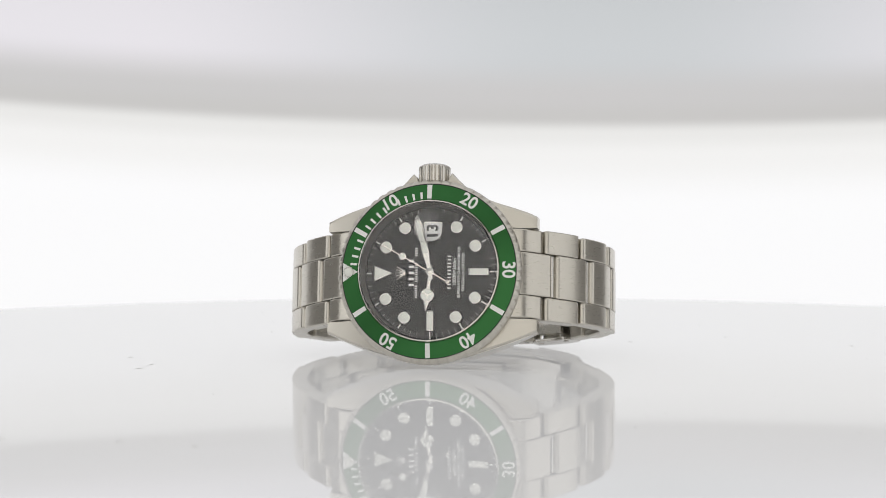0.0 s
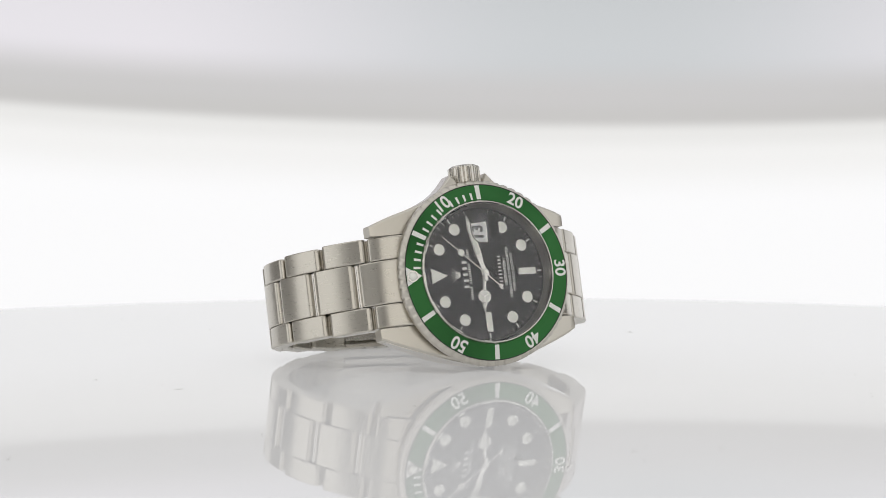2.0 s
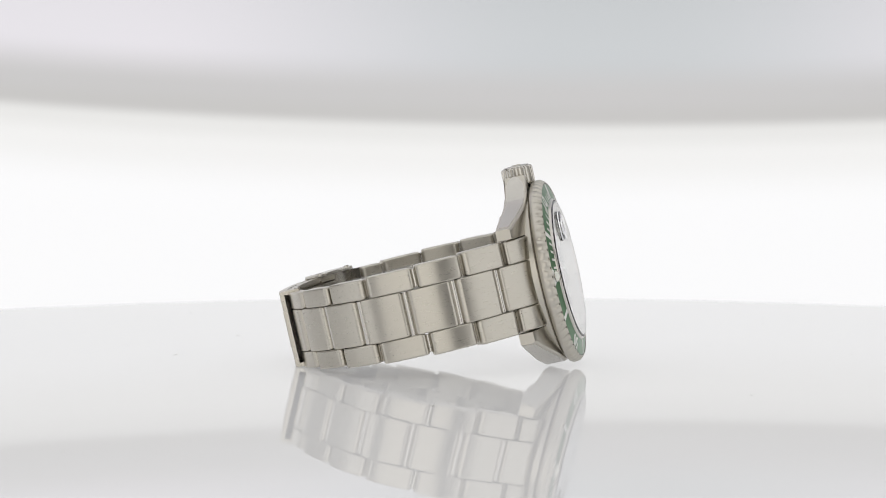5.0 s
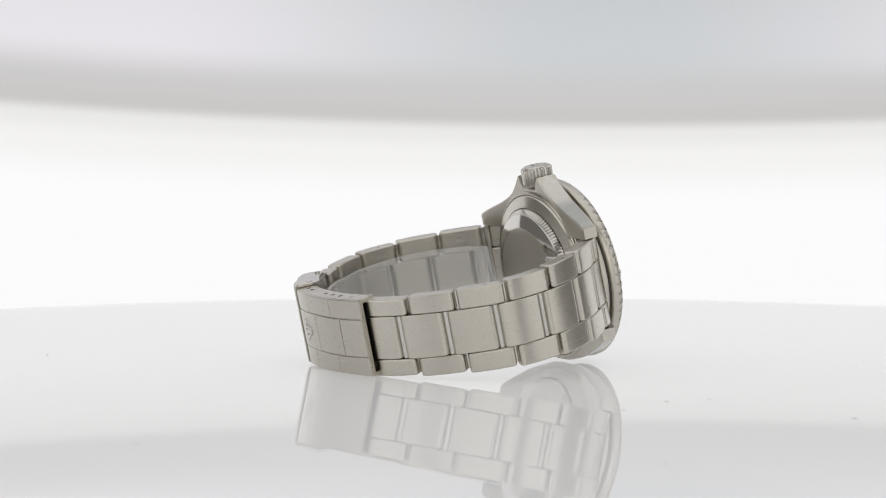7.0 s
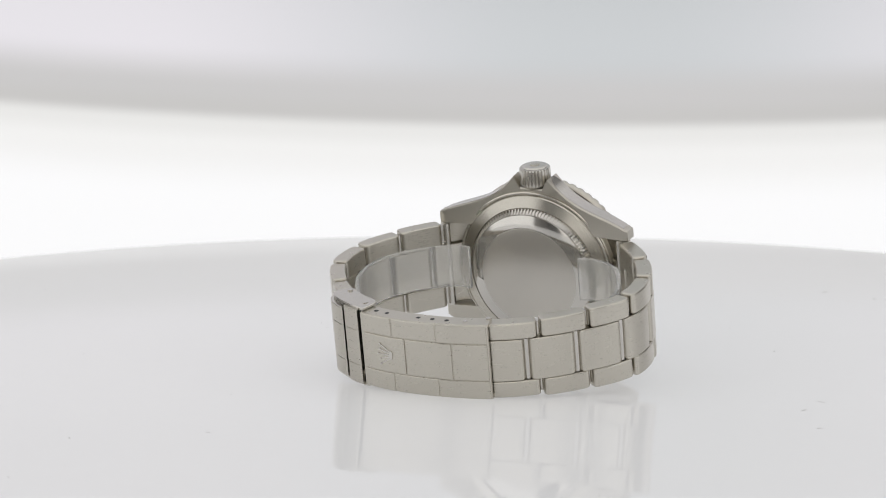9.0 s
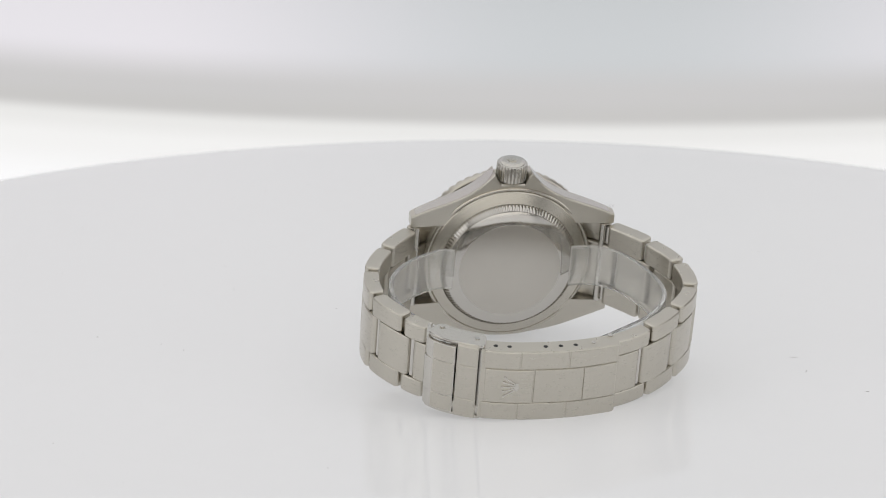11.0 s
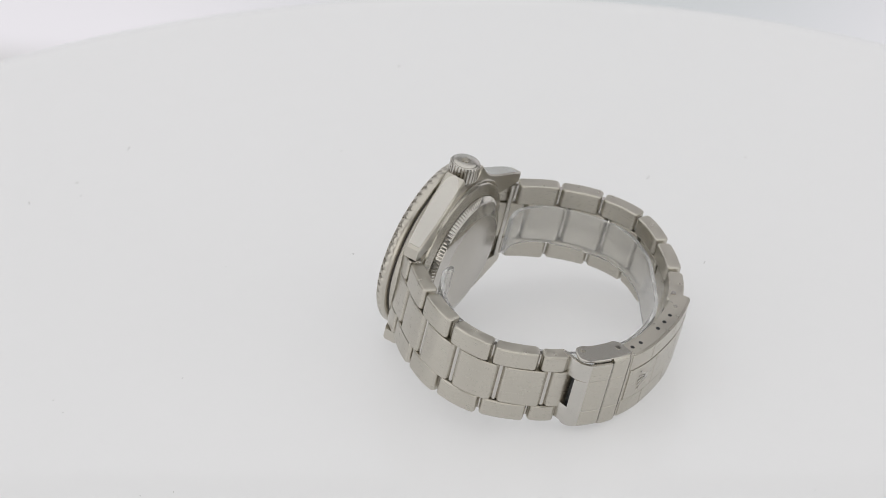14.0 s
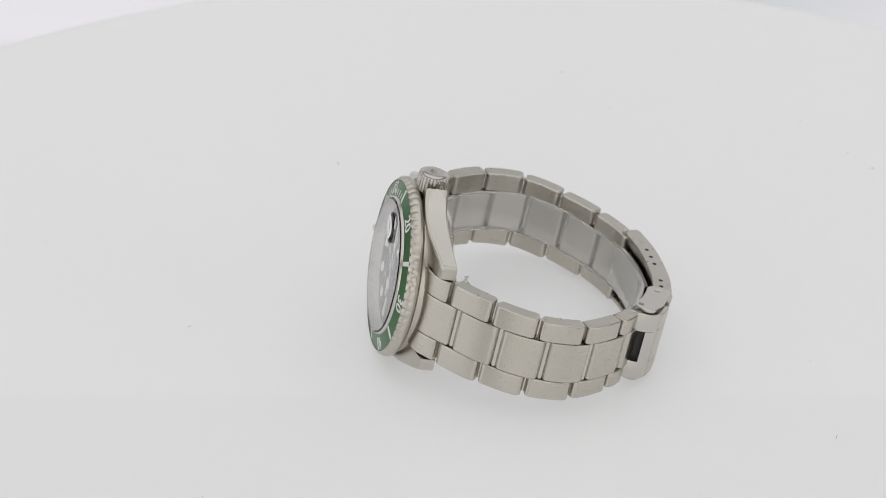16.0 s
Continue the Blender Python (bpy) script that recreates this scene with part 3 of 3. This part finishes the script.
def make_bracelet():
    # end pieces between the lugs
    for loop, sign in ((LOOP_12, -1), (LOOP_6, 1)):
        bar = [[(x, -sign * (21.8 + 0.75 * math.cos(t)), -9.3 + 0.75 * math.sin(t)) for t in [2 * math.pi * i / 14 for i in range(14)]] for x in (-10.1, 10.1)]
        part("spring_bar", sweep(bar), satin, watch, "steel spring bar between the lugs")
        j = near(loop, *((24.6, -8.4) if sign < 0 else (-24.4, -8.6)))
        end = part("end_link", strap_piece(loop, 0.3, j + 2.35, (-4.8, 4.8), 3.0, sign, 0.3, 7, 0.0, nose=0.6), brushed, watch, "brushed steel end link fitted to the case", 50)
        part("end_link_side", strap_piece(loop, 0.3, j - 0.42, (4.86, 9.95), 2.3, sign, 0.3, 7, 0.0, nose=0.6), brushed, end, smooth=50)
        part("end_link_side", strap_piece(loop, 0.3, j - 0.42, (-9.95, -4.86), 2.3, sign, 0.3, 7, 0.0, nose=0.6), brushed, end, smooth=50)
    for loop, sign, first, last, count, extra in ((LOOP_12, -1, (24.6, -8.4), (15.0, -59.0), 6, 0), (LOOP_6, 1, (-24.4, -8.6), (-30.9, -47.2), 4, 1)):
        s0, s1 = near(loop, *first), near(loop, *last)
        pitch = 11.12 if count == 6 else (s1 - s0) / count
        for k in range(count + extra):
            a = s0 + k * pitch
            step = pitch if k < count else 7.0
            f = k / 5.5
            w, c, mid = 10.15 - 1.9 * f, 4.85 - 0.15 * f, 0.3 * f
            tail = 2.5 if count == 6 and k == 5 else 0.0
            for side in (1, -1):
                x = sorted((side * (c + 0.06) + mid, side * w + mid))
                part("outer_link", strap_piece(loop, a + 0.38, min(a + step - 0.38 + tail, loop.length - 0.3), x, 3.5, sign, 0.28, 7, 0.0, nose=0.95, bulge=0.12), brushed, watch, smooth=50)
                part("link_pin", knuckle(loop, a, sign, x[0] + 0.4, x[1] - 0.4, 0.65, 2.1), polished, watch)
            b = min(a + step + (2.3 if k < count else 4.5), loop.length - 0.5)
            part("centre_link", strap_piece(loop, a + 3.5, b, (mid - c, mid + c), 3.3, sign, 0.2, 7, 0.0, lift=0.05, nose=0.95, bulge=0.12), brushed, watch, smooth=50)
            part("link_pin", knuckle(loop, b + 0.6, sign, mid - c + 0.15, mid + c - 0.15, 0.72, 1.2), polished, watch)
        part("link_pin", knuckle(loop, s0 + 2.9, sign, -4.6, 4.6, 0.72, 1.2), polished, watch)


def knuckle(loop, s, sign, x0, x1, r=0.6, deep=1.6):
    """The cross pin seen in the gap between two links."""
    q, w = loop.at(s), loop.way(s)
    c = q - Vector((w[1], -w[0])) * sign * deep
    return sweep([[(x, c[0] + r * math.cos(t), c[1] + r * math.sin(t)) for t in [2 * math.pi * i / 16 for i in range(16)]] for x in (x0, x1)])


def round_pin(loop, s, deep, r, x0, x1):
    """A short cross pin at depth deep under the line, from x0 to x1."""
    p, w = loop.at(s), loop.way(s)
    c = p + Vector((w[1], -w[0])) * deep
    return sweep([[(x, c[0] + r * math.cos(t), c[1] + r * math.sin(t)) for t in [2 * math.pi * i / 18 for i in range(18)]] for x in (x0, x1)])


def prongs(scale=1.0):
    """A plain five-pronged emblem: fan of slim bars with round tips over an oval foot."""
    bm = bmesh.new()
    for k in range(5):
        a = radians(-34 + 17 * k)
        tip = 2.5 if k % 2 == 0 else 2.25
        d, e = Vector((math.sin(a), math.cos(a))), Vector((math.cos(a), -math.sin(a)))
        o = Vector(((k - 2) * 0.36, -0.4))
        pts = [o + e * 0.2, o - e * 0.2, o + d * tip - e * 0.1, o + d * tip + e * 0.1]
        slab([tuple(p * scale) for p in pts], 0, 0.2, 0.05, bm)
        q = (o + d * (tip + 0.15)) * scale
        disc(0.24 * scale, 0, 0.25, q[0], q[1], 12, 0.05, bm)
    slab([(scale * 1.05 * math.cos(t), scale * (0.42 * math.sin(t) - 0.75)) for t in [2 * math.pi * i / 24 for i in range(24)]], 0, 0.22, 0.06, bm)
    return bm


def make_clasp():
    D, T = 4.2, 0.8
    channel = [(LOW, 0.35), (LOW + 0.35, 0), (TOP - 0.35, 0), (TOP, 0.35), (TOP, D), (TOP - T, D), (TOP - T, T), (LOW + T, T), (LOW + T, D), (LOW, D)]
    mid = (TOP + LOW) / 2
    s_seam = near(CLASP, -16.5, -61.5)
    clasp = part("clasp", strap_piece(CLASP, 0.0, s_seam - 0.65, None, D, -1, 0.3, 12, 0.0, section=channel), brushed, watch, "brushed steel folding clasp with a flip lock", 18)
    # embossed cover: three rows of low panels that continue the links
    cuts_mid = [0.25, s_seam * 0.26, s_seam * 0.61, s_seam * 0.95]
    for a, b in zip(cuts_mid, cuts_mid[1:]):
        part("cover_panel", strap_piece(CLASP, a + 0.13, b - 0.13, (mid - 4.1, mid + 4.1), 0.7, -1, 0.16, 7, 0.0, lift=0.26), brushed, clasp, smooth=50)
    cuts_side = [0.25, s_seam * 0.37, s_seam * 0.71, s_seam * 0.965]
    for a, b in zip(cuts_side, cuts_side[1:]):
        for x in ((mid + 4.25, TOP - 0.1), (LOW + 0.1, mid - 4.25)):
            part("cover_panel", strap_piece(CLASP, a + 0.13, b - 0.13, x, 0.7, -1, 0.16, 7, 0.0, lift=0.17), brushed, clasp, smooth=50)
    s = s_seam * 0.75
    p, w = CLASP.at(s), CLASP.way(s)
    nrm = -Vector((w[1], -w[0]))
    m = Matrix(((1, 0, 0, mid), (0, w[0], nrm[0], p[0] + nrm[0] * 0.2), (0, w[1], nrm[1], p[1] + nrm[1] * 0.2), (0, 0, 0, 1)))
    part("clasp_emblem", moved(prongs(1.05), m), satin, clasp, "raised five-pronged emblem")
    # black discs painted as shaded spring-bar holes, and pins, along both flanges
    for face, inward in ((TOP, -0.3), (LOW, 0.3)):
        for f in (0.89, 0.79, 0.53, 0.42, 0.31):
            part("adjustment_hole", round_pin(CLASP, s_seam * f, 2.3, 0.5, face + inward, face - 0.1 * inward), ink_and_shade, clasp, "small black disc painted as a shaded spring-bar hole")
        part("spring_bar_end", round_pin(CLASP, s_seam * 0.17, 2.3, 0.5, face + inward, face - 0.3 * inward), satin, clasp)
        part("hinge_pin", round_pin(CLASP, 0.6, 3.9, 0.6, face + 4 * inward, face - 0.8 * inward), satin, clasp)
    # folded blades inside
    part("folding_blade", strap_piece(CLASP, 1.4, CLASP.length - 5.0, (LOW + 1.4, TOP - 1.4), 3.4, -1, 0.3, 12, 0.0, lift=-2.2), satin, clasp, "inner folding blade")
    part("folding_blade", strap_piece(CLASP, 0.8, s_seam * 0.7, (mid - 5.2, mid + 5.2), 5.0, -1, 0.3, 10, 0.0, lift=-4.0), satin, clasp)
    # flip lock
    hi, lo, D2 = TOP + 0.6, LOW - 0.4, 4.7
    wide = [(lo, 0.2), (lo + 0.5, -0.3), (hi - 0.5, -0.3), (hi, 0.2), (hi, D2), (hi - 0.7, D2), (hi - 0.7, 0.5), (lo + 0.7, 0.5), (lo + 0.7, D2), (lo, D2)]
    lock = part("flip_lock", strap_piece(CLASP, s_seam, s_seam + 4.6, None, D2, -1, 0.2, 5, 0.0, section=wide), brushed, watch, "brushed steel flip lock over the clasp end", 18)
    rows = ((mid + 4.15, hi - 0.3), (mid - 4.05, mid + 4.05), (lo + 0.3, mid - 4.15))
    for x in rows:
        part("lock_panel", strap_piece(CLASP, s_seam + 0.15, s_seam + 4.45, x, 0.6, -1, 0.15, 4, 0.0, lift=0.4), brushed, lock, smooth=50)
    # the lock's shell: along the clasp, round a soft bend, and down as an end wall with a window for the bracelet
    cap = CLASP.length
    e, inward = CLASP.at(cap), Vector((0.24, 0.97)).normalized()

    def outward(s):
        w = CLASP.way(s)
        return -Vector((w[1], -w[0]))

    def shell_line(drop, bend=2.0):
        run = [s_seam + 4.95 + k * (cap - 2.0 - s_seam - 4.95) / 6 for k in range(7)]
        line = [CLASP.at(q) + outward(q) * 0.5 for q in run]
        a, b = line[-1], e + outward(cap) * 0.35
        c = b + inward * bend
        line += [a.lerp(b, t).lerp(b.lerp(c, t), t) for t in (0.2, 0.4, 0.6, 0.8, 1.0)]
        return line + [c + inward * drop * t for t in (0.5, 1.0)]

    def shell(line, x0, x1, bm):
        """A bent sheet 0.8 thick from x0 to x1."""
        back = []
        for k, p in enumerate(line):
            w = (line[min(k + 1, len(line) - 1)] - line[max(k - 1, 0)]).normalized()
            back.append(p + Vector((w[1], -w[0])) * 0.8)
        ring = line + back[::-1]
        c = 0.18
        mid_ring = sum(ring, Vector((0, 0))) / len(ring)
        return sweep([[(x, *(p.lerp(mid_ring, f))) for p in ring] for x, f in ((x0, 0.02), (x0 + c, 0), (x1 - c, 0), (x1, 0.02))], bm)

    bm = shell(shell_line(3.9), lo + 0.75, mid - 3.9, bmesh.new())
    shell(shell_line(0.15, 0.9), mid - 3.9, mid + 3.9, bm)
    shell(shell_line(3.9), mid + 3.9, hi - 0.75, bm)
    part("lock_shell", bm, satin, lock, "satin bent end of the flip lock with a window", 40)
    for x in rows:
        x = (max(x[0], lo + 0.95), min(x[1], hi - 0.95))
        part("lock_panel", strap_piece(CLASP, s_seam + 5.15, cap - 2.4, x, 0.6, -1, 0.15, 5, 0.0, lift=0.6), brushed, lock, smooth=50)

    def inside(name, x0, x1, d0, d1, o0, o1, mat):
        out, along = -inward, Vector((inward[1], -inward[0])) * -1
        bm = sweep([[(x, *(e - out * d + along * o)) for x, d in chamfered(x0, x1, d0, d1, 0.2)] for o in (o0, o0 + 0.1, o1 - 0.15, o1)])
        part(name, bm, mat, lock, smooth=40)

    inside("lock_tongue", mid - 2.6, mid + 3.2, 2.9, 3.1, -1.0, -0.8, polished)
    # black block added in place of the shade inside the lock
    inside("lock_shade", mid - 4.4, mid + 4.4, 0.8, 5.2, -4.0, -1.1, ink_and_shade)

    def ear(x0, x1):
        """A flat side plate with rounded ends."""
        s0, s1, d0, d1, r = s_seam - 1.2, cap + 0.7, 0.35, 5.6, 1.9
        outline = []
        for cs, cd, start in ((s1 - r, d1 - r, 0), (s0 + r, d1 - r, 90), (s0 + 0.6, d0 + 0.6, 180), (s1 - r, d0 + r, 270)):
            q = 0.6 if start == 180 else r
            for k in range(6):
                t = radians(start + 18 * k)
                outline.append((cs + q * math.cos(t), cd + q * math.sin(t)))
            if start == 90:
                outline += [(s0, d1 - r - (d1 - r - d0 - 0.6) * k / 3) for k in (1, 2)]
            if start == 0:
                outline += [(s1 - r + (s0 - s1 + 2 * r) * k / 6, d1) for k in range(1, 6)]
            if start == 180:
                outline += [(s0 + 0.6 + (s1 - r - s0 - 0.6) * k / 6, d0) for k in range(1, 6)]
        flat = []
        for q, d in outline:
            o = outward(min(q, cap))
            p = CLASP.at(q) + CLASP.way(cap) * max(0.0, q - cap) - o * d
            flat.append(p)
        c = sum(flat, Vector((0, 0))) / len(flat)
        return sweep([[(x, *(p.lerp(c, f))) for p in flat] for x, f in ((x0, 0.03), (x0 + 0.15, 0), (x1 - 0.15, 0), (x1, 0.03))])

    for face, inner in ((hi + 0.16, -0.72), (lo - 0.16, 0.72)):
        part("lock_ear", ear(*sorted((face, face + inner))), satin, lock, "satin side plate of the flip lock with rounded ends", 30)
        part("lock_pivot", round_pin(CLASP, cap - 0.9, 4.2, 0.6, face + inner, face - 0.4 * inner), satin, lock)
        part("lock_pivot", round_pin(CLASP, s_seam + 1.0, 3.2, 0.6, face + inner, face - 0.18 * inner), polished, lock)


def make_liner():
    """The clear protective strip that lies inside the bracelet."""
    inner = Loop([(13.5, -13.7), (17.0, -13.3), (20.8, -14.3), (25.8, -18.5), (30.3, -28.5), (30.6, -37.0), (25.8, -44.8), (19.0, -50.0), (9.0, -56.0), (0.0, -57.8), (-9.0, -57.4), (-18.0, -53.6), (-25.0, -47.0), (-30.4, -37.0), (-30.6, -27.0), (-25.6, -19.0), (-17.5, -13.8), (-13.6, -14.0)])
    part("protective_strip", strap_piece(inner, 0.0, inner.length, (-3.2, 6.8), 0.95, -1, 0.1, 90, 0.0), plastic, watch, "clear plastic strip lining the bracelet").visible_shadow = False


studio()
backdrop = make_backdrop()
turntable = make_turntable()
make_case()
make_back()
make_bezel()
make_dial()
second_hand = make_hands()
make_crystal()
make_crown()
make_bracelet()
make_clasp()
make_liner()


def motions():
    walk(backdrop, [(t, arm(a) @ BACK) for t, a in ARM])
    walk(turntable, [(t, pose(0, -0.0215, 0, 0, 0, a)) for t, a in SPIN])
    walk(watch, [(t, pose(0, 0, 0, 0, 0, a)) for t, a in SPIN])
    hub = SEAT @ pose(0, 0, (DIAL_Z + 1.05) * MM)
    walk(second_hand, [(t, hub @ pose(0, 0, 0, 0, 0, -(30.0 + 6.0 * t))) for t in (0.0, 4.0, 8.0, 12.0, 16.0)])


motions()
